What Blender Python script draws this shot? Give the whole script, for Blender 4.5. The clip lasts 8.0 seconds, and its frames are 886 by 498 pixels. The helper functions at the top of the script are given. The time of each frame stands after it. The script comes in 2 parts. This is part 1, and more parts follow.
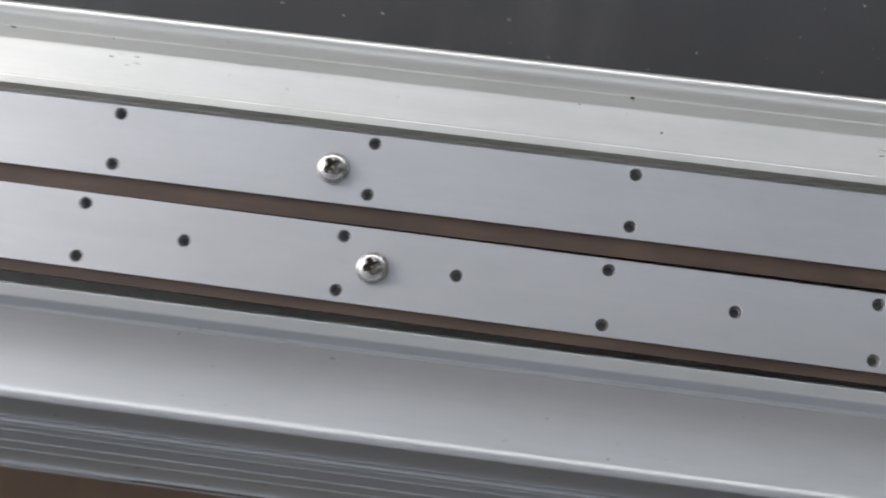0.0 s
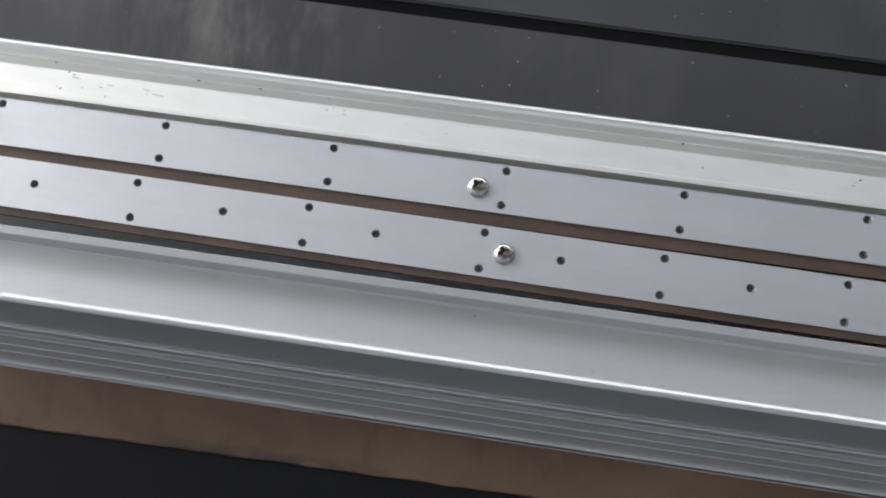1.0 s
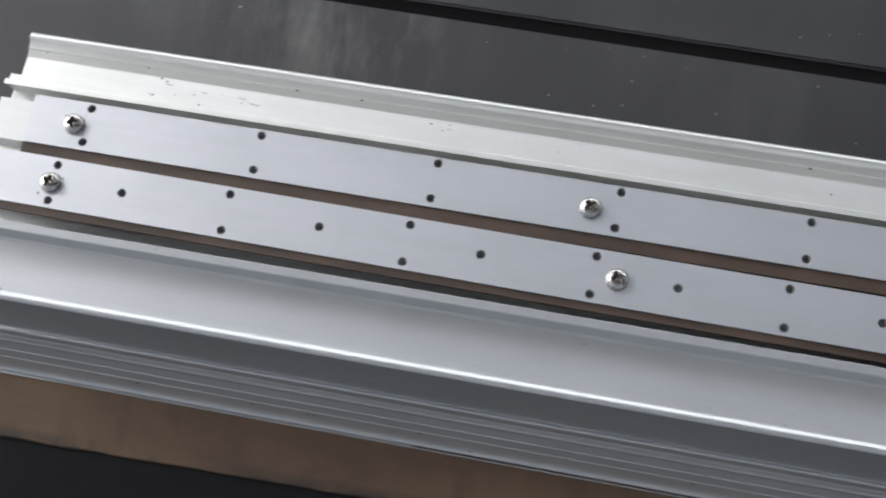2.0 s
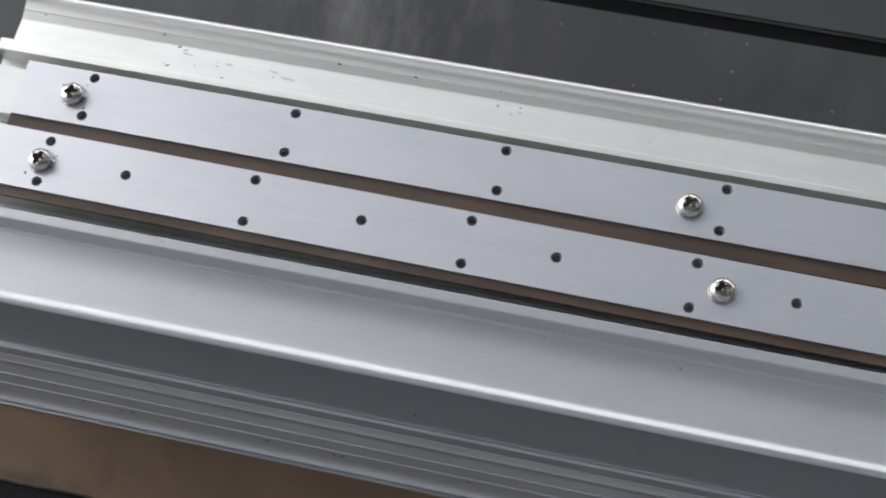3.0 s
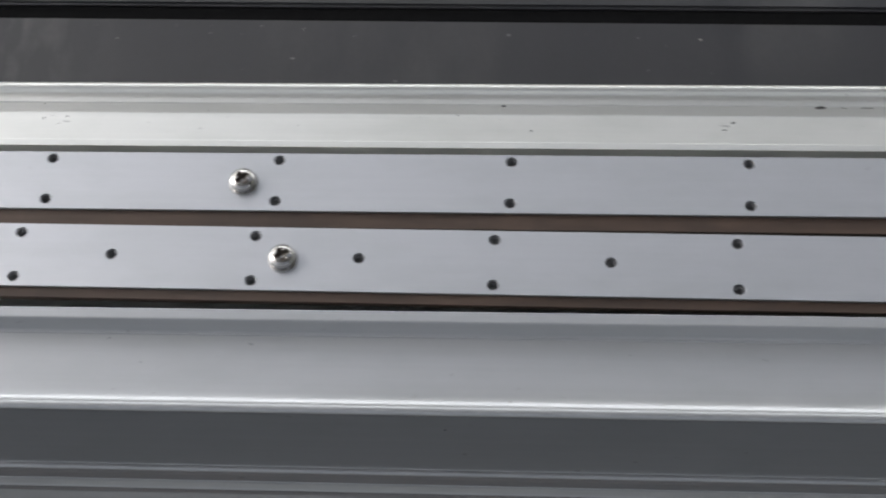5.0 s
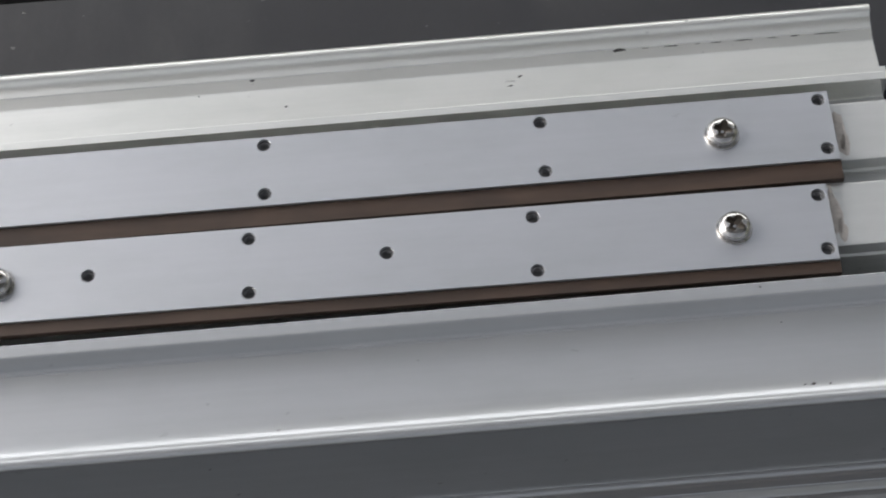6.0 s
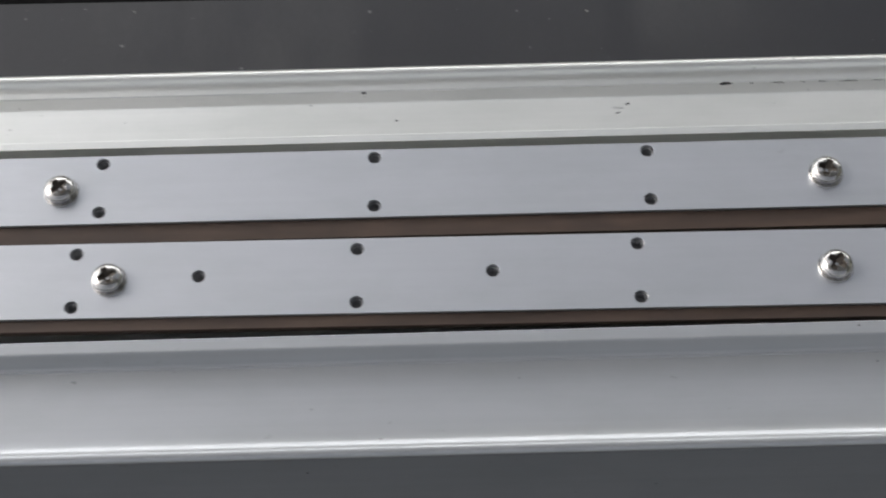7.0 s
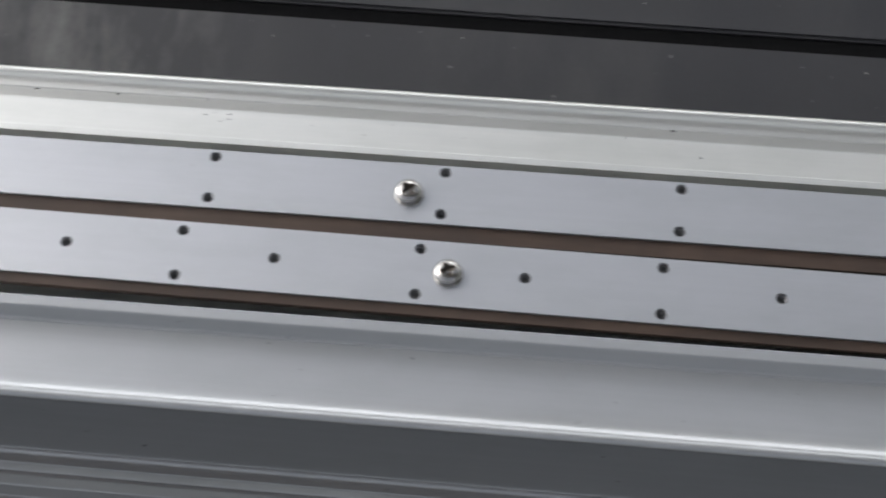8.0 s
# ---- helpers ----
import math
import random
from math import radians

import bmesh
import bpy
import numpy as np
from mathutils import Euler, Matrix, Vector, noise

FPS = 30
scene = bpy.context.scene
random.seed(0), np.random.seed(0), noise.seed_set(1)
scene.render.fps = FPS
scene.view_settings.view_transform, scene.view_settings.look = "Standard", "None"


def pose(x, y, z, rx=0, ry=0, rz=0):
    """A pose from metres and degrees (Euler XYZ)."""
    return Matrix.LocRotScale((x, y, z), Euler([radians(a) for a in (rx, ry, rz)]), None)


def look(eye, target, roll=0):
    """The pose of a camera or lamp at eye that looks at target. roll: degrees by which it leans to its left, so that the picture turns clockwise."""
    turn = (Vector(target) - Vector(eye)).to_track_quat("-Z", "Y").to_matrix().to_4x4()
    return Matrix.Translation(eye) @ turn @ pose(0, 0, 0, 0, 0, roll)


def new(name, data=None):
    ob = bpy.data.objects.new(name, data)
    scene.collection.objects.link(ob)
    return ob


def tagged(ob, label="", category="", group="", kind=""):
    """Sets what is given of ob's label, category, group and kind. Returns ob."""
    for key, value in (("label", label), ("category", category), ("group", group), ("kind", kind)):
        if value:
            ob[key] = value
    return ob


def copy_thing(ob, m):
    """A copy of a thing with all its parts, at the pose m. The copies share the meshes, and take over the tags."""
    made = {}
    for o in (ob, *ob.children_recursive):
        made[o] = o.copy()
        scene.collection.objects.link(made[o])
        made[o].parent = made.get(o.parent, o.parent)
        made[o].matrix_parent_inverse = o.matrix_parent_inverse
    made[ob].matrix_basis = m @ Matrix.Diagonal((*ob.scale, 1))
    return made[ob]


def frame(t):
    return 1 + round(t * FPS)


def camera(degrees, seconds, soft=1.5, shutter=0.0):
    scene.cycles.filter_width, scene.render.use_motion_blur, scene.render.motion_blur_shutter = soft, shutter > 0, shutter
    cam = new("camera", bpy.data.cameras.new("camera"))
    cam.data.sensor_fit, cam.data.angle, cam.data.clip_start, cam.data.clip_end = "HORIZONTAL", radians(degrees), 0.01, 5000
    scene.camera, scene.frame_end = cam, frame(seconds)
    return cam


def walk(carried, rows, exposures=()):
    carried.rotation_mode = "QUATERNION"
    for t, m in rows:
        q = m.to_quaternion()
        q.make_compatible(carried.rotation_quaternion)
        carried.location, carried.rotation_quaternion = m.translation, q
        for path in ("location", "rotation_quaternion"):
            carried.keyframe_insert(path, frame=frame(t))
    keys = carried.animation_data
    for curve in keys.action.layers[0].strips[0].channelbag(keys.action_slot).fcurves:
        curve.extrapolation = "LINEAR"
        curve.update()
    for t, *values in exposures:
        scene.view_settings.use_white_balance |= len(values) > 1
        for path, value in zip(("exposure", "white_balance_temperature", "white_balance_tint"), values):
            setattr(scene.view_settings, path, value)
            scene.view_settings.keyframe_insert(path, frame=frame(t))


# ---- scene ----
cam = camera(31.27, 8.0, soft=2.0, shutter=0.35)
walk(cam, [
    (0.0, pose(0.3058, -0.0127, 0.5434, -0.50, 4.98, 7.07)),
    (0.5, pose(0.3018, -0.0238, 0.6797, 0.50, 6.13, 8.08)),
    (1.0, pose(0.3075, -0.0588, 0.7706, 3.24, 6.92, 8.44)),
    (1.5, pose(0.2908, -0.0687, 0.7579, 4.75, 7.37, 9.83)),
    (2.0, pose(0.2801, -0.0822, 0.7316, 6.10, 8.49, 10.36)),
    (2.2, pose(0.2745, -0.0919, 0.7226, 7.09, 9.04, 10.92)),
    (3.3, pose(0.2370, -0.1328, 0.5807, 12.35, 7.26, 12.40)),
    (3.5, pose(0.2490, -0.1374, 0.5724, 12.89, 7.10, 11.75)),
    (4.0, pose(0.2874, -0.1560, 0.5783, 14.77, 6.00, 8.46)),
    (4.5, pose(0.3105, -0.1664, 0.5834, 15.89, 4.94, 5.62)),
    (5.0, pose(0.3410, -0.1730, 0.5714, 16.43, 4.25, 2.08)),
    (5.2, pose(0.3575, -0.1774, 0.5517, 17.37, 4.47, 0.94)),
    (6.3, pose(0.3770, -0.1421, 0.4786, 15.34, 1.54, -4.86)),
    (6.5, pose(0.3718, -0.1417, 0.4737, 15.64, 1.54, -3.75)),
    (7.0, pose(0.3481, -0.1463, 0.5015, 15.88, 1.38, -0.99)),
    (7.5, pose(0.3205, -0.1553, 0.5378, 16.18, 1.63, 1.77)),
    (8.0, pose(0.2891, -0.1624, 0.5732, 15.97, 3.74, 5.54)),
], exposures=[(0.0, 0.77, 6370, 11.0), (0.5, 0.67, 6320, 11.0), (1.0, 0.72, 6320, 11.0), (2.2, 0.69, 6270, 11.0), (3.5, 0.54, 6320, 11.0), (4.5, 0.50, 6370, 11.0), (6.5, 0.60, 6470, 11.0), (8.0, 0.53, 6370, 11.0)])

# ---- world and light: bright overcast daylight from an open sky ----
world = bpy.data.worlds.new("sky")
scene.world = world
world.use_nodes = True
wn = world.node_tree.nodes
sky = wn.new("ShaderNodeTexSky")
sky.sky_type = "NISHITA"
sky.sun_disc = False
sky.sun_elevation = radians(31)
sky.sun_rotation = radians(-69)
sky.dust_density = 5.0
sky.ozone_density = 1.6
wn["Background"].inputs["Strength"].default_value = 0.10
haze = wn.new("ShaderNodeHueSaturation")
haze.inputs["Saturation"].default_value = 0.28
world.node_tree.links.new(sky.outputs["Color"], haze.inputs["Color"])
world.node_tree.links.new(haze.outputs["Color"], wn["Background"].inputs["Color"])
sun = new("sun", bpy.data.lights.new("sun", "SUN"))
sun.data.energy = 0.3
sun.data.angle = radians(22)
sun.data.color = (0.98, 0.99, 1.0)
sun.matrix_world = look((-1.0, 0.385, 0.65), (0, 0, 0))

# unseen area lamp added low on the far side to brighten the ridges
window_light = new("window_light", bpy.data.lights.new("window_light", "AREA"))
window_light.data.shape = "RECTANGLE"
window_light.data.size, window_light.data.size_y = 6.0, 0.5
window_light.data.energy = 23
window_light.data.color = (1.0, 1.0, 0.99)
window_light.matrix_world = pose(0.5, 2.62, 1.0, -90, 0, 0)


# ---- materials ----
def base_material(name):
    m = bpy.data.materials.new(name)
    m.use_nodes = True
    return m, m.node_tree.nodes, m.node_tree.links, m.node_tree.nodes["Principled BSDF"]


def ramp(nodes, links, source, stops):
    r = nodes.new("ShaderNodeValToRGB")
    while len(r.color_ramp.elements) < len(stops):
        r.color_ramp.elements.new(0.5)
    for e, (p, c) in zip(r.color_ramp.elements, stops):
        e.position = p
        e.color = (c, c, c, 1) if isinstance(c, float) else (*c, 1)
    links.new(source, r.inputs[0])
    return r.outputs[0]


def tex(nodes, links, scale, stretch=(1, 1, 1), detail=4.0, rough=0.6, offset=(0, 0, 0)):
    co = nodes.new("ShaderNodeTexCoord")
    mp = nodes.new("ShaderNodeMapping")
    mp.inputs["Scale"].default_value = stretch
    mp.inputs["Location"].default_value = offset
    nt = nodes.new("ShaderNodeTexNoise")
    nt.inputs["Scale"].default_value = scale
    nt.inputs["Detail"].default_value = detail
    nt.inputs["Roughness"].default_value = rough
    links.new(co.outputs["Object"], mp.inputs[0])
    links.new(mp.outputs[0], nt.inputs[0])
    return nt.outputs["Fac"]


def blend(nodes, links, fac, a, b, mode="MIX"):
    x = nodes.new("ShaderNodeMix")
    x.data_type = "RGBA"
    x.blend_type = mode
    for sock, v in ((x.inputs[0], fac), (x.inputs[6], a), (x.inputs[7], b)):
        if isinstance(v, (int, float)):
            sock.default_value = v
        elif isinstance(v, tuple):
            sock.default_value = (*v, 1)
        else:
            links.new(v, sock)
    return x.outputs[2]


def bump(nodes, links, bsdf, height, strength, distance):
    b = nodes.new("ShaderNodeBump")
    b.inputs["Strength"].default_value = strength
    b.inputs["Distance"].default_value = distance
    links.new(height, b.inputs["Height"])
    links.new(b.outputs[0], bsdf.inputs["Normal"])


def aluminium(name, colour, rough, streak, dirt, metal, smear):
    """Drawn or anodised aluminium: die lines along x, faint blotches, small dark specks."""
    m, n, l, p = base_material(name)
    lines = tex(n, l, 420, (0.006, 1, 1), 2.0)
    blotch = tex(n, l, 18, (0.6, 1, 1), 5.0, 0.6, (3, 1, 2))
    col = blend(n, l, ramp(n, l, lines, ((0.3, 0.0), (0.7, 1.0))), tuple(c * (1 - streak) for c in colour), colour)
    col = blend(n, l, ramp(n, l, blotch, ((0.35, 0.0), (0.75, 0.35))), col, tuple(c * 0.88 for c in colour))
    smudge = tex(n, l, 46, (0.5, 1.4, 1), 6.0, 0.65, (4, 8, 6))
    col = blend(n, l, ramp(n, l, smudge, ((0.42, 0.0), (0.68, smear))), col, tuple(c * k for c, k in zip(colour, (0.80, 0.82, 0.80))))
    speck = tex(n, l, 420, (0.6, 1, 1), 2.0, 0.5, (7, 3, 1))
    where = tex(n, l, 30, (1, 1, 1), 2.0, 0.5, (1, 5, 3))
    sp = n.new("ShaderNodeMath")
    sp.operation = "MULTIPLY"
    l.new(ramp(n, l, speck, ((0.72, 0.0), (0.76, 1.0))), sp.inputs[0])
    l.new(ramp(n, l, where, ((0.5, 0.0), (0.6, dirt))), sp.inputs[1])
    col = blend(n, l, sp.outputs[0], col, (0.10, 0.095, 0.085))
    l.new(col, p.inputs["Base Color"])
    p.inputs["Metallic"].default_value = metal
    p.inputs["Roughness"].default_value = rough
    bump(n, l, p, lines, 0.02, 0.0004)
    return m


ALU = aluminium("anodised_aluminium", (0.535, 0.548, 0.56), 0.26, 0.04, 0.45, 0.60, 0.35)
PALE = aluminium("pale_aluminium", (0.92, 0.923, 0.885), 0.28, 0.04, 0.45, 0.74, 0.4)
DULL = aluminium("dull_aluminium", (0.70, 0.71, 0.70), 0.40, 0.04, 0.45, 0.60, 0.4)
PLATE = aluminium("brushed_plate", (0.67, 0.685, 0.715), 0.35, 0.03, 0.10, 0.78, 0.4)


def plated_steel():
    m, n, l, p = base_material("nickel_plated_steel")
    p.inputs["Metallic"].default_value = 1.0
    g = tex(n, l, 900, (1, 1, 1), 3.0)
    l.new(ramp(n, l, g, ((0.3, (0.50, 0.48, 0.455)), (0.7, (0.68, 0.67, 0.65)))), p.inputs["Base Color"])
    l.new(ramp(n, l, g, ((0.3, 0.12), (0.7, 0.24))), p.inputs["Roughness"])
    return m


def brown_liner():
    m, n, l, p = base_material("brown_laminate")
    a = tex(n, l, 120, (0.15, 1, 1), 5.0)
    b = tex(n, l, 40, (1, 1, 1), 3.0, 0.5, (2, 2, 2))
    col = ramp(n, l, a, ((0.25, (0.030, 0.018, 0.012)), (0.55, (0.062, 0.038, 0.026)), (0.8, (0.096, 0.064, 0.045))))
    col = blend(n, l, ramp(n, l, b, ((0.5, 0.0), (0.75, 0.6))), col, (0.03, 0.02, 0.016))
    l.new(col, p.inputs["Base Color"])
    p.inputs["Roughness"].default_value = 0.62
    bump(n, l, p, a, 0.25, 0.0006)
    return m


def board_brown():
    m, n, l, p = base_material("brown_hardboard")
    a = tex(n, l, 22, (0.5, 1, 1), 6.0)
    g = tex(n, l, 900, (0.35, 1, 1), 3.0)
    b = tex(n, l, 48, (0.9, 0.35, 1), 4.0, 0.6, (4, 1, 2))
    col = ramp(n, l, a, ((0.3, (0.066, 0.038, 0.020)), (0.52, (0.100, 0.060, 0.032)), (0.75, (0.135, 0.086, 0.047))))
    col = blend(n, l, ramp(n, l, b, ((0.52, 0.0), (0.72, 0.7))), col, (0.045, 0.027, 0.016))
    col = blend(n, l, ramp(n, l, g, ((0.35, 0.25), (0.7, 0.0))), col, (0.08, 0.052, 0.034))
    co = n.new("ShaderNodeTexCoord")
    xyz = n.new("ShaderNodeSeparateXYZ")
    l.new(co.outputs["Object"], xyz.inputs[0])
    rim = n.new("ShaderNodeMapRange")
    rim.inputs["From Min"].default_value, rim.inputs["From Max"].default_value = -0.0195, -0.0258
    l.new(xyz.outputs["Y"], rim.inputs["Value"])
    spot = n.new("ShaderNodeMath")
    spot.operation = "MULTIPLY"
    l.new(rim.outputs[0], spot.inputs[0])
    l.new(ramp(n, l, tex(n, l, 60, (0.5, 1, 1), 5.0, 0.6, (1.3, 0, 0)), ((0.48, 0.0), (0.62, 1.0))), spot.inputs[1])
    col = blend(n, l, spot.outputs[0], col, (0.025, 0.017, 0.013))
    l.new(col, p.inputs["Base Color"])
    p.inputs["Roughness"].default_value = 0.7
    bump(n, l, p, g, 0.25, 0.0004)
    return m


def board_edge():
    m, n, l, p = base_material("scorched_board_edge")
    a = tex(n, l, 160, (0.5, 1, 1), 5.0)
    l.new(ramp(n, l, a, ((0.35, (0.02, 0.014, 0.011)), (0.7, (0.085, 0.055, 0.037)))), p.inputs["Base Color"])
    p.inputs["Roughness"].default_value = 0.85
    bump(n, l, p, a, 0.5, 0.001)
    return m


def black_mat():
    m, n, l, p = base_material("black_worktop")
    smear = tex(n, l, 24, (1.7, 0.55, 1), 8.0, 0.66)
    where = tex(n, l, 5.5, (1, 1, 1), 2.0, 0.5, (0.35, 0.2, 0))
    fine = tex(n, l, 500, (1, 1, 1), 4.0)
    dust = tex(n, l, 330, (1, 1, 1), 2.0, 0.5, (9, 2, 4))
    area = n.new("ShaderNodeMath")
    area.operation = "MULTIPLY"
    l.new(ramp(n, l, smear, ((0.42, 0.0), (0.68, 1.0))), area.inputs[0])
    co = n.new("ShaderNodeTexCoord")
    mp = n.new("ShaderNodeMapping")
    mp.inputs["Location"].default_value = (-0.9, -0.9, 0)
    mp.inputs["Scale"].default_value = (9.5, 12.5, 1)
    ball = n.new("ShaderNodeTexGradient")
    ball.gradient_type = "QUADRATIC_SPHERE"
    l.new(co.outputs["Object"], mp.inputs[0])
    l.new(mp.outputs[0], ball.inputs[0])
    patch = n.new("ShaderNodeMath")
    patch.operation = "MAXIMUM"
    l.new(ramp(n, l, where, ((0.46, 0.0), (0.66, 0.5))), patch.inputs[0])
    l.new(ramp(n, l, ball.outputs["Fac"], ((0.05, 0.0), (0.6, 1.0))), patch.inputs[1])
    l.new(patch.outputs[0], area.inputs[1])
    col = blend(n, l, area.outputs[0], (0.038, 0.0388, 0.044), (0.155, 0.153, 0.15))
    col = blend(n, l, ramp(n, l, dust, ((0.755, 0.0), (0.78, 0.55))), col, (0.28, 0.28, 0.28))
    col = blend(n, l, ramp(n, l, fine, ((0.3, 0.0), (0.8, 0.25))), col, (0.03, 0.03, 0.032))
    l.new(col, p.inputs["Base Color"])
    l.new(ramp(n, l, smear, ((0.35, 0.44), (0.7, 0.62))), p.inputs["Roughness"])
    p.inputs["IOR"].default_value = 1.58
    bump(n, l, p, fine, 0.15, 0.0004)
    return m


def plain(name, colour, rough, scale=60):
    m, n, l, p = base_material(name)
    a = tex(n, l, scale, (1, 1, 1), 5.0)
    l.new(ramp(n, l, a, ((0.3, tuple(c * 0.75 for c in colour)), (0.7, colour))), p.inputs["Base Color"])
    p.inputs["Roughness"].default_value = rough
    bump(n, l, p, a, 0.2, 0.001)
    return m


STEEL = plated_steel()
LINER = brown_liner()
# recess colour holds grime and the shade inside the cross together
RECESS, _n, _l, _p = base_material("grimy_shaded_recess")
_p.inputs["Base Color"].default_value = (0.10, 0.085, 0.07, 1)
_p.inputs["Metallic"].default_value = 0.6
_p.inputs["Roughness"].default_value = 0.55
# dark grey of the added hole cups, standing in for shade down each hole
HOLE_SHADE = plain("hole_shade_grey", (0.24, 0.24, 0.245), 0.45, 900)
BOARD = board_brown()
BOARD_EDGE = board_edge()
BLACK = black_mat()
# front slab's black, darker and less shiny than the slabs behind
FRONT_BLACK = plain("front_black_sheet", (0.008, 0.0082, 0.009), 0.5, 90)
FRONT_BLACK.node_tree.nodes["Principled BSDF"].inputs["Specular IOR Level"].default_value = 0.14
# black of the added strip that stands in for shade in the gap
GAP_BLACK = plain("gap_black", (0.009, 0.009, 0.0095), 0.95, 300)
GAP_BLACK.node_tree.nodes["Principled BSDF"].inputs["Specular IOR Level"].default_value = 0.1
GRIME = plain("dark_grime", (0.045, 0.043, 0.04), 0.8, 900)
SMUDGE = plain("pale_grey_smudge", (0.66, 0.66, 0.64), 0.45, 700)
RUST = plain("brown_grey_dust", (0.60, 0.56, 0.52), 0.9, 500)
CRUMB = plain("pale_crumb", (0.32, 0.32, 0.30), 0.8, 900)
CONCRETE = plain("grey_concrete", (0.30, 0.30, 0.29), 0.85, 6)

# ---- the machined profile stands tipped towards its low side ----
TIP = Matrix.Translation((0, 0, 0.06336)) @ Matrix.Rotation(radians(-11.056), 4, "X")
MM = 0.001


def mesh_of(name, bm, material, smooth_angle=None):
    me = bpy.data.meshes.new(name)
    bmesh.ops.recalc_face_normals(bm, faces=bm.faces)
    if smooth_angle is not None:
        for f in bm.faces:
            f.smooth = True
        for e in bm.edges:
            e.smooth = len(e.link_faces) == 2 and e.calc_face_angle(0) < radians(smooth_angle)
    bm.to_mesh(me)
    bm.free()
    me.materials.append(material)
    return me


def part(name, bm, material, parent, label="", smooth_angle=None):
    ob = new(name, mesh_of(name, bm, material, smooth_angle))
    ob.parent = parent
    return tagged(ob, label)


def thing(name, m, label, category, group="", kind=""):
    ob = new(name)
    ob.empty_display_size = 0.02
    ob.matrix_basis = m
    return tagged(ob, label, category, group, kind)


def rounded(points, radius, steps=3):
    """The closed outline with each corner cut by a small arc; radius in mm, or (y, z, r) per point."""
    out = []
    k = len(points)
    for i, p in enumerate(points):
        r = p[2] if len(p) > 2 else radius
        c = Vector(p[:2])
        a, b = Vector(points[i - 1][:2]) - c, Vector(points[(i + 1) % k][:2]) - c
        r = min(r, a.length * 0.45, b.length * 0.45)
        if r < 0.02:
            out.append(c)
            continue
        s, e = c + a.normalized() * r, c + b.normalized() * r
        out.append(s + a * 0.04)
        for j in range(steps + 1):
            t = j / steps
            out.append(s * (1 - t) ** 2 + c * 2 * t * (1 - t) + e * t ** 2)
        out.append(e + b * 0.04)
    return out


def extruded(points, x0, x1, radius=0.25, steps=3):
    """A prism along x from an outline in (y, z) mm, ends closed."""
    bm = bmesh.new()
    ring = rounded(points, radius, steps)
    a = [bm.verts.new((x0 * MM, p.x * MM, p.y * MM)) for p in ring]
    b = [bm.verts.new((x1 * MM, p.x * MM, p.y * MM)) for p in ring]
    for i in range(len(ring)):
        j = (i + 1) % len(ring)
        bm.faces.new((a[i], a[j], b[j], b[i]))
    bm.faces.new(a)
    bm.faces.new(b[::-1])
    return bm


profile = thing("aluminium_profile", TIP, "silver anodised aluminium extrusion with ribbed side and channels", "metal profile")

# core with two rails, grooves and the near shelf


def arc(cy, cz, r, a0, a1, n):
    """Points of a round edge; angles in degrees from straight up towards the near side, each corner left sharp."""
    return [(cy - r * math.sin(radians(a0 + (a1 - a0) * i / n)), cz + r * math.cos(radians(a0 + (a1 - a0) * i / n)), 0.0) for i in range(n + 1)]


SHELF = [
    (-55.3, -6.72, 0.1), (-55.65, -6.6, 0.1), (-56.0, -6.9, 0.1), (-58, -7.15, 1), (-61, -7.4, 2), (-65, -7.5, 2), (-69, -7.35, 2),
    (-73, -6.95, 2), (-76.5, -6.4, 2), (-78.5, -5.9, 0.8), (-79.8, -5.45, 0.5), *arc(-81.7, -6.47, 1.75, -27, 125, 14),
]
core = [
    (16.2, -1.2), (13.5, -1.2, 0.15), (14.6, -2.6), (14.8, -12.5), (7.6, -12.5), (7.6, -9.5), (7.9, -9), (7.9, -3.75),
    (-11.4, -3.75), (-11.4, -9), (-12.2, -9.6), (-12.2, -11.0), (-17.8, -11.0), (-17.8, -9.6), (-18.7, -9), (-18.7, -3.75),
    (-38.6, -3.75), (-38.6, -9), (-39.4, -9.6), (-39.4, -24), (-47.6, -24), (-47.6, -6.5), (-48.7, -5.6), (-48.8, -1.2),
    (-52.6, -1.2), (-53.0, -1.9), (-54.7, -6.3, 0.2), *SHELF,
    (-80.8, -8.6), (-77.0, -9.4), (-76.2, -11.5),
    (-87.4, -46.0), *arc(-87.9, -47.4, 1.5, -5, 130, 10), (-88.4, -49.6),
    (-88.6, -52.4), (-89.5, -55.6), (-89.8, -55.7, 0.1), (-90.0, -56.15, 0.1), (-91.3, -58.2), (-91.6, -58.4, 0.15), (-91.85, -59.0, 0.2), (-91.7, -59.8),
    (-92.2, -61.5, 0.3), (-94.6, -65.6), (-94.95, -65.7, 0.1), (-95.1, -66.1, 0.1), (-97.3, -70.5), (-97.6, -70.6, 0.1), (-97.75, -71.0, 0.1),
    (-98.7, -73.5, 1), (-99.8, -75.9, 1), (-101.1, -77.9, 1), (-102.0, -78.95, 0.4), (-102.55, -79.3, 0.1), (-102.45, -82.0, 0.05), (-103.2, -82.1, 0.05), (-103.25, -80.75, 0.05), (-103.85, -80.75, 0.1), (-103.9, -82.2, 0.1),
    (-88, -79.0), (-84, -77.0), (-78, -68), (-70, -64),
    (0, -58), (8, -62.4), (20, -60.1), (20, -4.6), (16.2, -4.6),
]


def skew(x, y):
    """How far the bar's long edges run out of square with the strips, in metres at (x, y)."""
    near = min(1.0, max(0.0, (0.010 - y) / 0.055))
    return (x - 0.25) * (0.0009 + 0.0040 * near)


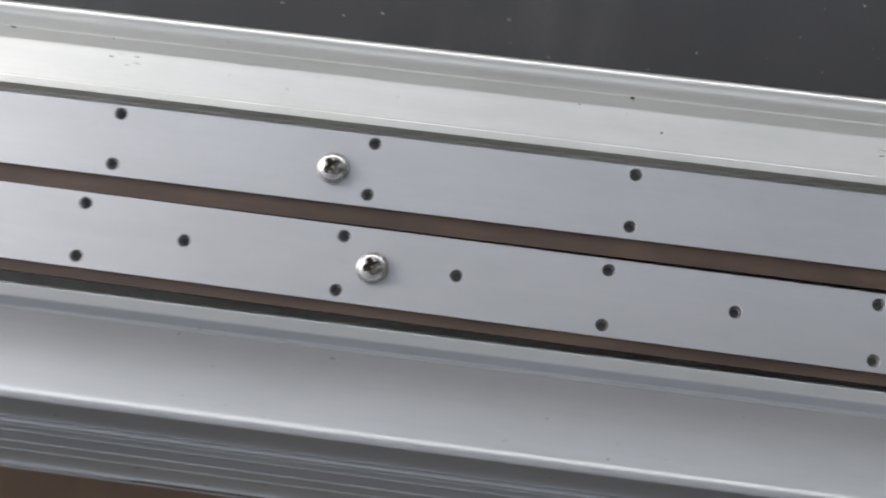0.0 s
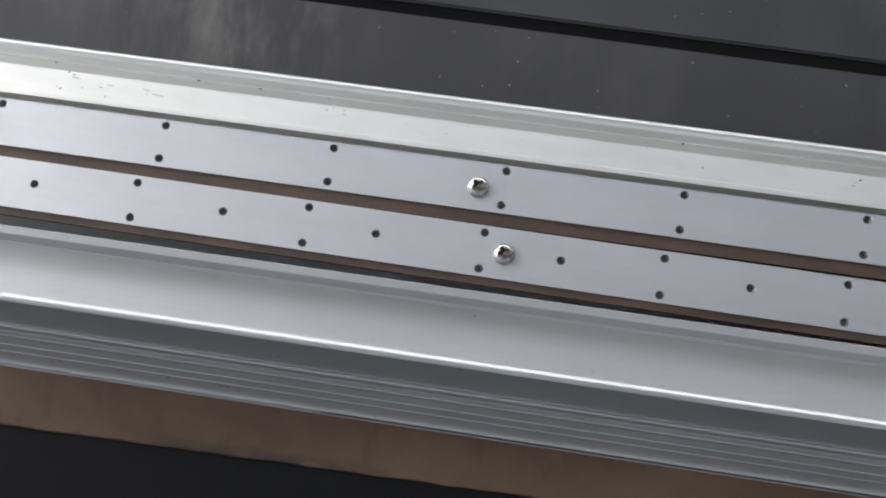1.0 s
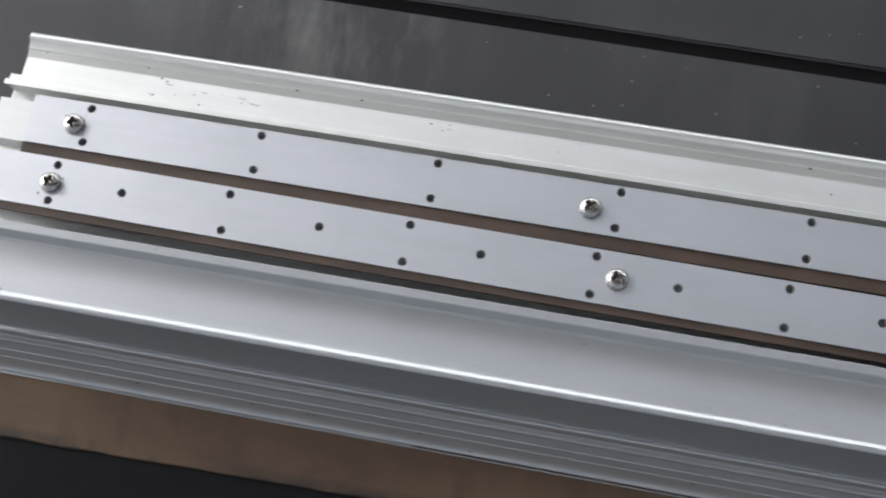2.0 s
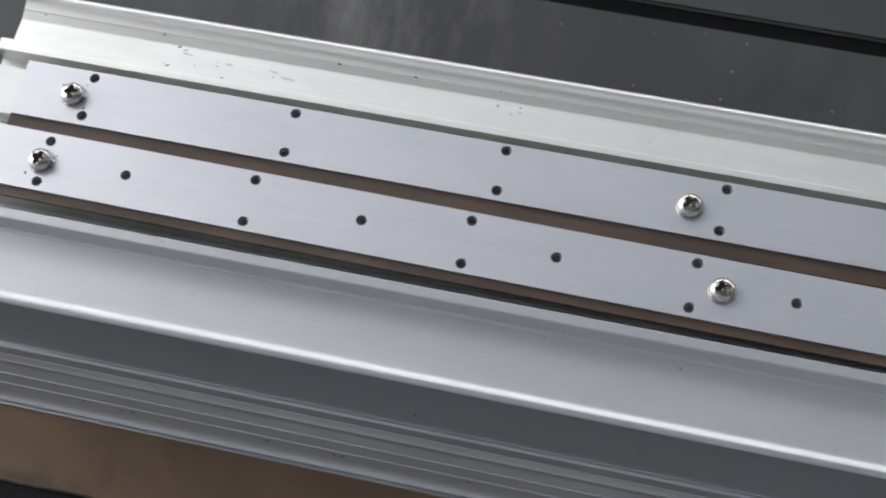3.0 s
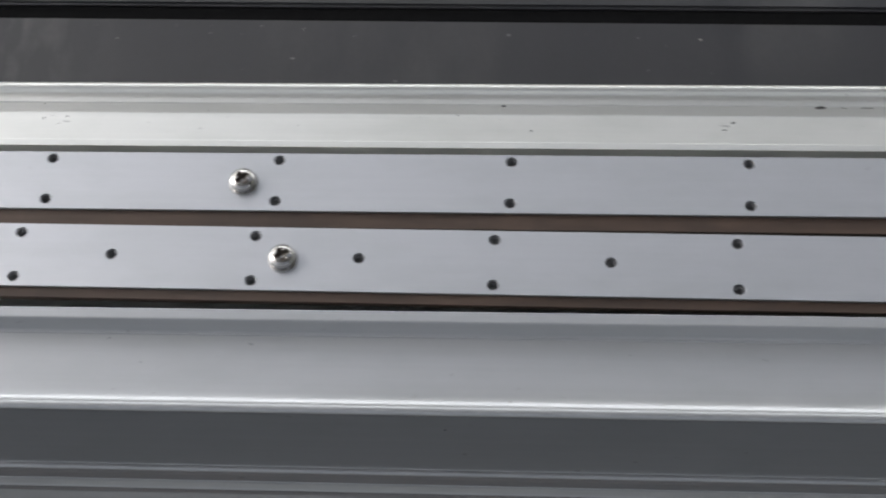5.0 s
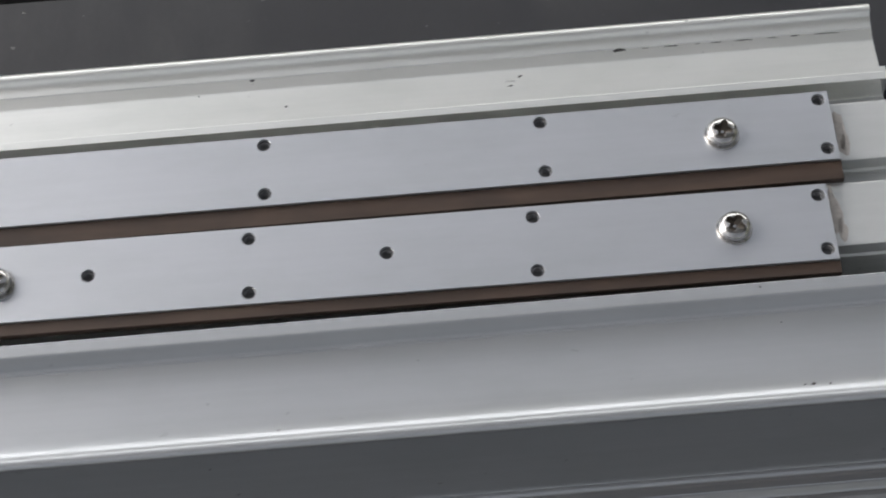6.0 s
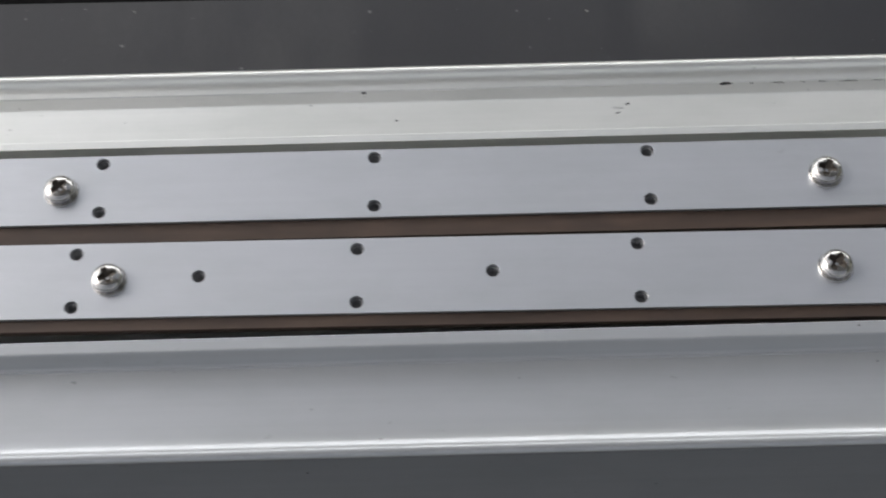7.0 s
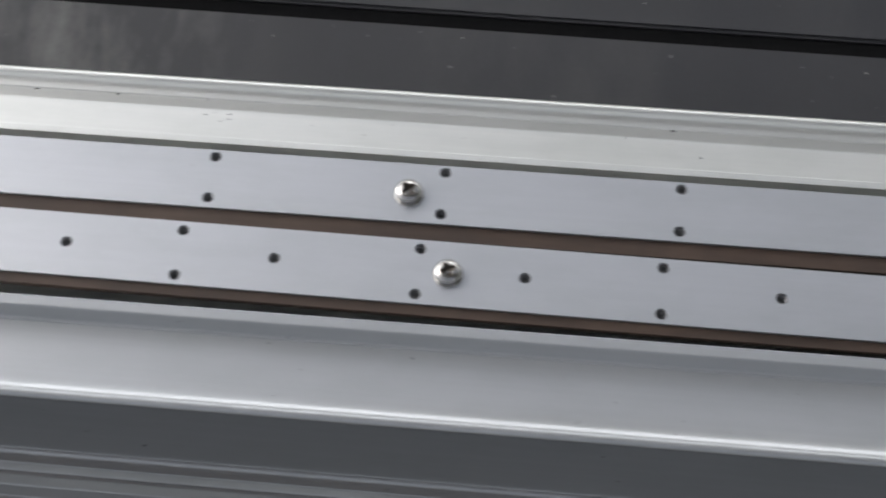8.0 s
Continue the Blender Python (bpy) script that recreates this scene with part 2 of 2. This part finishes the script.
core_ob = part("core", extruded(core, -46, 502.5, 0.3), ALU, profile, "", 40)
for vert in core_ob.data.vertices:
    if vert.co.x < 0:
        if vert.co.y < -0.07 and vert.co.z < -0.0095:
            vert.co.x = -0.0395 + 0.17 * (vert.co.z + 0.011)
        else:
            vert.co.x += 0.07 * max(-0.03, vert.co.y)
for vert in core_ob.data.vertices:
    vert.co.y += skew(vert.co.x, vert.co.y)
# rails take the duller tone, the far tab the paler one, by position
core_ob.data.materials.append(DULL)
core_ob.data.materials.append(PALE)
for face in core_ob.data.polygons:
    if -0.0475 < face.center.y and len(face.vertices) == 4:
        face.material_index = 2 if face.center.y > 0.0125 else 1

# far flange with a rounded lip, cut a little shorter than the core
flange = [
    (16.6, -3.5), (28.9, -4.25, 0.5), (32.5, -3.4, 0.1), (32.75, -3.05, 0.1), (34.8, -2.7, 0.8), (36.4, -2.2, 0.8), *arc(38.25, -2.65, 2.15, 38, -115, 16), (39.4, -4.6), (36, -6.2), (30, -7.4), (20.2, -8.0), (20.2, -4.4), (16.6, -4.4),
]
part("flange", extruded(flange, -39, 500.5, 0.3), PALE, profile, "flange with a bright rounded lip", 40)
for vert in profile.children[-1].data.vertices:
    vert.co.y += skew(vert.co.x, vert.co.y)


# ---- drilled plates on brown liners ----
def plate_mesh(name, x0, x1, y0, y1, thick, holes, material):
    """A flat bar with round through holes (x, y, radius) and broken edges; its top lies at z = 0."""
    cu = bpy.data.curves.new(name, "CURVE")
    cu.dimensions, cu.fill_mode = "2D", "BOTH"
    edge = 0.07
    cu.extrude, cu.bevel_depth, cu.bevel_resolution = (thick / 2 - edge) * MM, edge * MM, 1
    cu.offset = -edge * MM

    def loop(pts):
        sp = cu.splines.new("POLY")
        sp.points.add(len(pts) - 1)
        for q, (x, y) in zip(sp.points, pts):
            q.co = (x * MM, y * MM, 0, 1)
        sp.use_cyclic_u = True

    loop([(x0, y0), (x1, y0), (x1, y1), (x0, y1)])
    for hx, hy, r in holes:
        loop([(hx + r * math.cos(a), hy + r * math.sin(a)) for a in (2 * math.pi * i / 28 for i in range(28))])
    tmp = bpy.data.objects.new(name, cu)
    scene.collection.objects.link(tmp)
    me = bpy.data.meshes.new_from_object(tmp.evaluated_get(bpy.context.evaluated_depsgraph_get()))
    bpy.data.objects.remove(tmp)
    me.transform(Matrix.Translation((0, 0, -thick / 2 * MM)))
    me.materials.clear()
    me.materials.append(material)
    return me


HOLE = 1.95


def drilled_plate(m, x0, x1, y0, y1, holes, label, liner_near):
    ob = thing("drilled_plate", m, label, "metal plate", "drilled plates on the profile")
    bar = new("bar", plate_mesh("bar", x0, x1, y0, y1, 1.2, holes, PLATE))
    bar.parent = ob
    liner = new("liner", plate_mesh("liner", x0 - 0.3, x1 + 0.3, liner_near, y1 - 0.8, 2.5, holes, LINER))
    liner.location = (0, 0, (-1.26 if y0 > -20 else -1.22) * MM)
    liner.parent = ob
    tagged(liner, "dark brown laminate liner")
    # added cup darkens each open hole; the core below is undrilled
    for hx, hy, hr in holes:
        if hr == HOLE:
            cup = new("threaded_insert", HOLE_CUP_MESH)
            cup.location = (hx * MM, hy * MM, 0)
            cup.parent = ob
    return ob


def lathe(outline, seg=40, rim=None):
    bm = bmesh.new()
    rings = []
    for r, z in outline:
        rings.append([bm.verts.new((r * MM * math.cos(2 * math.pi * i / seg), r * MM * math.sin(2 * math.pi * i / seg), z * MM)) for i in range(seg)])
    for a, b in zip(rings, rings[1:]):
        for i in range(seg):
            bm.faces.new((a[i], a[(i + 1) % seg], b[(i + 1) % seg], b[i]))
    return bm, rings


def hole_cup_mesh():
    bm, _ = lathe([(1.88, -3.7), (1.88, -1.3), (1.5, -1.3), (1.35, -1.8), (1.3, -3.4), (0.01, -3.5)], 20)
    return mesh_of("threaded_insert", bm, HOLE_SHADE, 40)


HOLE_CUP_MESH = hole_cup_mesh()
far_holes = [(80 * k, y, HOLE) for k in range(7) for y in (7.2, -8.9)]
far_holes += [(-5.7, -1.5, 2.2), (228.5, -1.8, 2.2), (451, -1.5, 2.2)]
drilled_plate(TIP @ pose(0, 0, 0, 0, 0, 0.06), -27.8, 483, -12.6, 9.9, far_holes,
              "brushed aluminium strip with paired holes on the profile", -18.3)
near_holes = [(x, y, HOLE) for x in (-8.1, 72.7, 154.0, 234.9, 315.4, 395.2, 474.8) for y in (-21.4, -38.1)]
near_holes += [(x, -29.1, HOLE) for x in (24.4, 115, 186.4, 270.4, 353.9)]
near_holes += [(-8.9, -30, 2.2), (244.9, -30, 2.2), (450.1, -30, 2.2)]
drilled_plate(TIP @ pose(0, 0, 0, 0, 0, -0.2), -37, 477.5, -41.5, -18, near_holes,
              "brushed aluminium strip with paired and centre holes", -45.0)


# ---- cross-head screws with washers ----
def head_bm():
    seg, radial = 72, 22
    bm = bmesh.new()
    rim, top, low = 4.35, 2.5, 0.0

    def surf(r):
        return low + 0.7 + (top - 0.7) * math.sqrt(max(0.0, 1 - (r / rim) ** 2.4))

    def recess(x, y, r):
        arm = max(0.0, 1 - max(abs(x), abs(y)) / 2.75)
        wide = 0.78 + 0.55 * arm
        gap = min(abs(x), abs(y))
        deep = min(1.0, max(0.0, (wide - gap) / 0.22)) * min(1.0, max(0.0, (2.75 - max(abs(x), abs(y))) / 0.4))
        return deep * (0.9 + 1.7 * arm)

    centre = bm.verts.new((0, 0, (top - 2.55) * MM))
    rings = []
    for j in range(1, radial + 1):
        r = rim * (j / radial) ** 0.85
        ring = []
        for i in range(seg):
            a = 2 * math.pi * i / seg
            x, y = r * math.cos(a), r * math.sin(a)
            ring.append(bm.verts.new((x * MM, y * MM, (surf(r) - recess(x, y, r)) * MM)))
        rings.append(ring)
    rings.append([bm.verts.new((4.4 * MM * math.cos(2 * math.pi * i / seg), 4.4 * MM * math.sin(2 * math.pi * i / seg), 0.5 * MM)) for i in range(seg)])
    rings.append([bm.verts.new((4.1 * MM * math.cos(2 * math.pi * i / seg), 4.1 * MM * math.sin(2 * math.pi * i / seg), 0)) for i in range(seg)])
    for i in range(seg):
        bm.faces.new((centre, rings[0][i], rings[0][(i + 1) % seg]))
    for a, b in zip(rings, rings[1:]):
        for i in range(seg):
            bm.faces.new((a[i], b[i], b[(i + 1) % seg], a[(i + 1) % seg]))
    bm.faces.new(rings[-1])
    return bm


def washer_bm(r0, r1, z0, z1, split=False):
    bm, rings = lathe([(r0, z0), (r1 - 0.15, z0), (r1, z0 + 0.15), (r1, z1 - 0.15), (r1 - 0.15, z1), (r0, z1), (r0, z0)])
    if split:
        for ring in rings:
            for i, v in enumerate(ring):
                v.co.z += (i / len(ring) - 0.5) * 0.3 * MM
    return bm


def screw(m):
    ob = thing("cross_head_screw", m, "shiny nickel-plated cross-head screw with washers in the strip", "screw", "screws in the drilled plates")
    part("flat_washer", washer_bm(2.2, 5.0, 0.02, 0.6), STEEL, ob, "", 30)
    part("spring_washer", washer_bm(2.2, 4.3, 0.85, 1.55, True), STEEL, ob, "", 30)
    head = head_bm()
    bmesh.ops.translate(head, verts=head.verts, vec=(0, 0, 1.75 * MM))
    cap = part("head", head, STEEL, ob, "domed head with a cross recess", 50)
    cap.data.materials.append(RECESS)
    # faces sunk below the dome take the darkened recess colour
    for face in cap.data.polygons:
        r = math.hypot(face.center.x, face.center.y) / MM
        if r < 3.3 and face.center.z < (1.75 + 0.7 + 1.8 * math.sqrt(max(0.0, 1 - (r / 4.35) ** 2.4)) - 0.35) * MM:
            face.material_index = 1
    shank, _ = lathe([(1.9, -3.8), (1.9, 1.9), (0.01, 1.9)], 20)
    part("shank", shank, STEEL, ob, "", 50)
    return ob


first = screw(TIP @ pose(-0.0057, -0.0015, 0, 0, 0, 12))
turns = (40, 70, -15, 25, 55)
spots = ((228.5, -1.8), (451, -1.5), (-8.9, -30.1), (244.9, -30.9), (450.1, -31.7))
for (sx, sy), turn in zip(spots, turns):
    copy_thing(first, TIP @ pose(sx * MM, sy * MM, 0, 0, 0, turn))

# ---- brown board under the foot ----
BOARD_POSE = Matrix.Translation((0.2, -0.1175, 0)) @ Matrix.Rotation(radians(1.4), 4, "Z")


def ragged_board(length, y0, y1, thick, cuts=150):
    bm = bmesh.new()
    rows = []
    for i in range(cuts + 1):
        x = -length / 2 + length * i / cuts
        n0 = 0.0006 * noise.noise((x * 60, 0, 0)) + 0.0004 * noise.noise((x * 260, 5, 0))
        n1 = 0.0006 * noise.noise((x * 60, 9, 0))
        rows.append([bm.verts.new(c) for c in ((x, y0 + n0, 0.0002), (x, y0 + n0, thick - 0.0006), (x, y0 + n0 + 0.0008, thick), (x, y1 + n1, thick), (x, y1 + n1, 0.0002))])
    for a, b in zip(rows, rows[1:]):
        for j in range(5):
            bm.faces.new((a[j], a[(j + 1) % 5], b[(j + 1) % 5], b[j]))
    bm.faces.new(rows[0])
    bm.faces.new(rows[-1])
    return bm


board = new("board", mesh_of("board", ragged_board(1.3, -0.0258, 0.020, 0.0027), BOARD))
board.matrix_basis = BOARD_POSE
board.data.materials.append(BOARD_EDGE)
for face in board.data.polygons:
    if face.normal.y < -0.9:
        face.material_index = 1
tagged(board, "thin brown hardboard strip under the profile on the table", "board")

# ---- black worktop: low slabs in front, raised slabs behind, added strip darkening the gap ----
table = thing("worktop", Matrix.Identity(4), "black dusty worktop made of slabs with a gap", "table")
GAP0, GAP1, RAISED = 0.0804, 0.0867, 0.0165


def slab(x0, x1, y0, y1, z0, z1, round_off=0.0012):
    bm = bmesh.new()
    bmesh.ops.create_cube(bm, size=1)
    for v in bm.verts:
        v.co = Vector((x0 if v.co.x < 0 else x1, y0 if v.co.y < 0 else y1, z0 if v.co.z < 0 else z1))
    bmesh.ops.bevel(bm, geom=list(bm.edges), offset=round_off, segments=2, affect="EDGES")
    return bm


part("slab", slab(-1.2, 1.6, -0.8, -0.0853, -0.03, 0), FRONT_BLACK, table)
part("slab", slab(-0.05, 1.6, -0.085, 0.0293, -0.03, 0), BLACK, table)
part("slab", slab(-1.2, -0.0505, -0.085, 0.0294, -0.03, RAISED, 0.0001), BLACK, table)
for y0, y1 in ((0.02945, GAP0), (GAP1, 0.9)):
    bm = slab(-1.45, 1.35, y0, y1, -0.03, RAISED, 0.0001 if y0 < 0.05 else 0.0012)
    for v in bm.verts:
        if v.co.y > 0.05:
            v.co.y -= 0.00735 * v.co.x
    bmesh.ops.translate(bm, verts=bm.verts, vec=(0.25, 0, 0))
    part("slab", bm, BLACK, table)
for fx in (-1.0, 1.4):
    for fy in (-0.7, 0.75):
        part("leg", slab(fx - 0.03, fx + 0.03, fy - 0.03, fy + 0.03, -0.77, -0.03), BLACK, table)
gap_strip = slab(-1.45, 1.35, GAP0 + 0.0001, GAP1 - 0.0001, -0.02, RAISED - 0.0022, 0.0003)
for v in gap_strip.verts:
    v.co.y -= 0.00735 * v.co.x
bmesh.ops.translate(gap_strip, verts=gap_strip.verts, vec=(0.25, 0, 0))
part("gap_seal", gap_strip, GAP_BLACK, table, "matt black strip added to darken the gap")
part("support_rail", slab(-1.1, 1.5, 0.03, 0.15, -0.06, -0.03), BLACK, table)

floor_bm = bmesh.new()
bmesh.ops.create_grid(floor_bm, x_segments=1, y_segments=1, size=60)
floor = new("floor", mesh_of("floor", floor_bm, CONCRETE))
floor.location = (0, 0, -0.77)
tagged(floor, "grey concrete floor", "floor", kind="structure")


# ---- added unseen roof and walls block sky; open over far wall and one end ----
def box_ob(name, x0, x1, y0, y1, z0, z1, material, label, category):
    ob = new(name, mesh_of(name, slab(x0, x1, y0, y1, z0, z1), material))
    return tagged(ob, label, category, kind="structure")


PAINT = plain("pale_plaster", (0.46, 0.47, 0.45), 0.9, 3)
RENDERED = plain("olive_grey_render", (0.20, 0.207, 0.18), 0.9, 3)
ROOF = plain("grey_roof_sheet", (0.33, 0.33, 0.33), 0.8, 2)
box_ob("wall_east", 4.0, 4.2, -2.4, 2.4, -0.77, 3.0, RENDERED, "unseen olive-grey side wall added to dim the right", "wall")
# unseen far wall, added to dim low reflections around the fill lamp
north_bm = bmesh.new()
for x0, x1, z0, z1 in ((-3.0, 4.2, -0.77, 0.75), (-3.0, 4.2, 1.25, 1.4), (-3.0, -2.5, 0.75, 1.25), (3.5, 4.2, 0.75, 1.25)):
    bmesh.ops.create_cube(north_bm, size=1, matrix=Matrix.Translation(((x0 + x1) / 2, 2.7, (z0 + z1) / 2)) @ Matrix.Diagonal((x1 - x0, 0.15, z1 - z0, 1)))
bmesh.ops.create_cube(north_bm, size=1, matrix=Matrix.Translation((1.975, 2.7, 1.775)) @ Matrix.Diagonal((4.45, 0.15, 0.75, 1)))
tagged(new("wall_north", mesh_of("wall_north", north_bm, RENDERED)), "unseen olive-grey far wall added to dim reflections, with a lamp slot", "wall", kind="structure")
# unseen roof, sized to keep the sky overhead out of the metal
box_ob("ceiling", -1.7, 4.2, -0.4, 1.2, 3.01, 3.15, ROOF, "unseen grey roof added to darken overhead reflections, open on the far side", "ceiling")
for px, py in ((-1.6, -0.3), (-1.6, 1.1)):
    box_ob("post", px - 0.05, px + 0.05, py - 0.05, py + 0.05, -0.77, 3.0, ROOF, "unseen grey post added under the roof", "post")


# ---- scuffs on the profile, crumbs on the worktop ----
def scuff(x, y, z, length, width, normal, turn, seed, material=GRIME):
    """A thin ragged flake of grime lying on a face with that normal (in the profile's own frame, mm)."""
    rng = random.Random(seed)
    bm = bmesh.new()
    n = 11
    low, top = [], []
    for i in range(n):
        a = 2 * math.pi * i / n
        r = 0.6 + 0.55 * rng.random()
        p = (length / 2 * r * math.cos(a) * MM, width / 2 * r * math.sin(a) * MM)
        low.append(bm.verts.new((*p, -0.00002)))
        top.append(bm.verts.new((p[0] * 0.8, p[1] * 0.8, 0.00008)))
    for i in range(n):
        j = (i + 1) % n
        bm.faces.new((low[i], low[j], top[j], top[i]))
    bm.faces.new(top)
    bm.faces.new(low[::-1])
    tilt = Vector((0, 0, 1)).rotation_difference(Vector(normal)).to_matrix().to_4x4()
    bm.transform(Matrix.Translation((x * MM, y * MM + skew(x * MM, y * MM), z * MM)) @ tilt @ Matrix.Rotation(radians(turn), 4, "Z"))
    part("scuff", bm, material, profile)


def flange_z(y):
    return -3.5 - 0.75 * (y - 16.6) / 12.3 + 0.02


UP, STEP = (0, 0.09, 1), (0, -0.37, 0.93)
for i, (x, y, lx, ly, turn) in enumerate((
        (26.7, 28.6, 1.8, 0.8, 30), (29.5, 27.4, 2.4, 0.5, 10), (24.4, 19.8, 1.7, 0.7, 35), (22.6, 20.2, 0.7, 0.5, 0), (34.8, 21.5, 0.8, 0.5, 70),
        (46.8, 18.4, 1.0, 0.5, 0), (43.5, 23.0, 0.8, 0.5, 0), (66.2, 22.4, 0.9, 0.5, 20), (152.3, 26.6, 1.2, 0.6, 0), (160.7, 27.3, 1.2, 0.5, 10),
        (158, 24.2, 0.8, 0.4, 0), (326.3, 22.4, 1.0, 0.7, 0), (395.7, 26.4, 1.8, 0.7, 20), (392.7, 23.2, 2.2, 0.4, 10), (300.4, 28.6, 0.6, 0.5, 0))):
    scuff(x, y, flange_z(y), lx, ly, UP, turn, i)
for i, (x, y, lx, ly) in enumerate(((72, 22.6, 9, 1.1), (66, 24.6, 5, 0.8), (31, 26.0, 5, 0.9), (48, 24.5, 4, 0.7), (161, 25.2, 3, 0.6), (393, 25.0, 4, 0.8))):
    scuff(x, y, flange_z(y), lx, ly, UP, -6, 200 + i, SMUDGE)
for i, (x, lx, ly) in enumerate(((-29.7, 0.8, 0.6), (19.5, 1.0, 0.7), (89.9, 1.7, 0.9), (119.6, 1.6, 0.8), (152, 0.6, 0.4), (316.3, 2.2, 1.0), (425.7, 4.2, 1.4),
                                 (433.5, 2.5, 0.25), (441.5, 5.5, 0.3), (449, 2.2, 0.2), (455, 4.0, 0.25), (463, 6.5, 0.3), (471.5, 4.0, 0.2), (478, 3.0, 0.3), (487, 8.5, 0.25))):
    scuff(x, 32.2, -3.44, lx, ly, STEP, 0, 40 + i)
WALL, FLANK = (0, -0.951, 0.31), (0, -0.95, 0.31)
for i, (x, t, lx, ly) in enumerate(((144.3, 0.80, 2.0, 1.0), (60, 0.55, 0.8, 0.6), (300, 0.4, 0.9, 0.6))):
    scuff(x, -76.2 - 11.2 * t, -11.5 - 34.5 * t, lx, ly, WALL, 50, 70 + i)
for i, (x, t, lx, ly) in enumerate(((84.5, 0.8, 2.2, 0.7), (111.6, 0.85, 1.3, 0.8), (114.6, 0.88, 1.3, 0.8), (28, 0.8, 2.0, 0.8), (24, 0.8, 1.0, 0.6), (165, 0.5, 1.6, 0.6), (8, 0.4, 1.5, 0.5), (210, 0.7, 1.2, 0.5), (290, 0.6, 1.4, 0.5))):
    scuff(x, -97.8 - 0.8 * t, -71.1 - 2.1 * t, 1.5 * lx, 1.5 * ly, FLANK, 0, 90 + i)


def shelf_z(y):
    for p, q in zip(SHELF, SHELF[1:]):
        if q[0] <= y <= p[0]:
            return p[1] + (q[1] - p[1]) * (y - p[0]) / (q[0] - p[0]) + 0.02
    return -1.18


for i, (x, y, lx, ly) in enumerate(((465.5, -77.6, 1.6, 1.0), (469.9, -77.8, 1.0, 0.6), (463.2, -77.5, 0.8, 0.5), (460, -58.5, 0.7, 0.5),
                                    (454.7, -50.2, 0.9, 0.6), (187.8, -57.3, 0.8, 0.5), (-20.9, -78.6, 2.0, 0.5), (60, -66, 0.5, 0.4))):
    scuff(x, y, shelf_z(y), lx, ly, (0, 0.05, 1), 15, 120 + i)

for i, (x, y, lx, ly) in enumerate(((485.0, -1.5, 3.6, 18), (486.0, -6, 3.0, 9), (479.6, -28.5, 3.6, 18), (480.6, -33, 2.8, 8))):
    scuff(x, y, -3.72, lx, ly, (0, 0, 1), 0, 150 + i, RUST)

for i, (x, y, lx, ly) in enumerate(((-11.2, 2.6, 1.3, 0.7), (-0.3, -5.2, 1.1, 0.6), (-2.0, 4.1, 0.8, 0.6), (-13.6, -34.4, 1.5, 0.9), (-4.0, -26.0, 0.9, 0.6), (-14.4, -28.0, 0.8, 0.5))):
    scuff(x, y, 0.02, lx, ly, (0, 0, 1), 40 * i, 170 + i)


def crumbs():
    rng = random.Random(5)
    spots = [(247.9, 79.9, 1.1), (277.7, 81.7, 0.8), (237, 76.7, 0.8), (44.2, 72.6, 1.5), (317, 98.5, 0.7), (304.6, 95.5, 0.8), (330, 101, 0.6),
             (388, 72.8, 1.0), (336, 51.5, 0.9), (196.8, 52.6, 1.0), (218, 50.8, 0.8), (231, 52.8, 1.1), (164, 72.7, 0.7)]
    spots += [(rng.uniform(-80, 520), rng.uniform(42, 150), rng.choice((0.25, 0.3, 0.4, 0.5))) for _ in range(9)]
    spots += [(rng.uniform(-80, 420), rng.uniform(-190, -152), rng.choice((0.2, 0.3, 0.4))) for _ in range(14)]
    bm = bmesh.new()
    for x, y, size in spots:
        if GAP0 - 0.003 < y * MM < GAP1 + 0.003:
            continue
        m = Matrix.Translation((x * MM, y * MM, size * 0.28 * MM + (RAISED if y > 0 else 0))) @ Matrix.Rotation(rng.uniform(0, 6.28), 4, "Z") @ Matrix.Diagonal((1.3, 0.7, 0.6, 1))
        vs = bmesh.ops.create_icosphere(bm, subdivisions=1, radius=size * 0.5 * MM, matrix=m)["verts"]
        for v in vs:
            v.co += Vector((rng.uniform(-1, 1), rng.uniform(-1, 1), 0)) * size * 0.12 * MM
    ob = new("crumbs", mesh_of("crumbs", bm, CRUMB))
    tagged(ob, "scattered pale crumbs and dust on the worktop", "crumbs", kind="stuff")


crumbs()
# unseen near-side wall, added to cut low sky reflections on the ribs
box_ob("wall_south", -1.0, 4.2, -3.2, -3.0, -0.77, 0.7, PAINT, "unseen pale wall added to cut sky reflections on the near side", "wall")
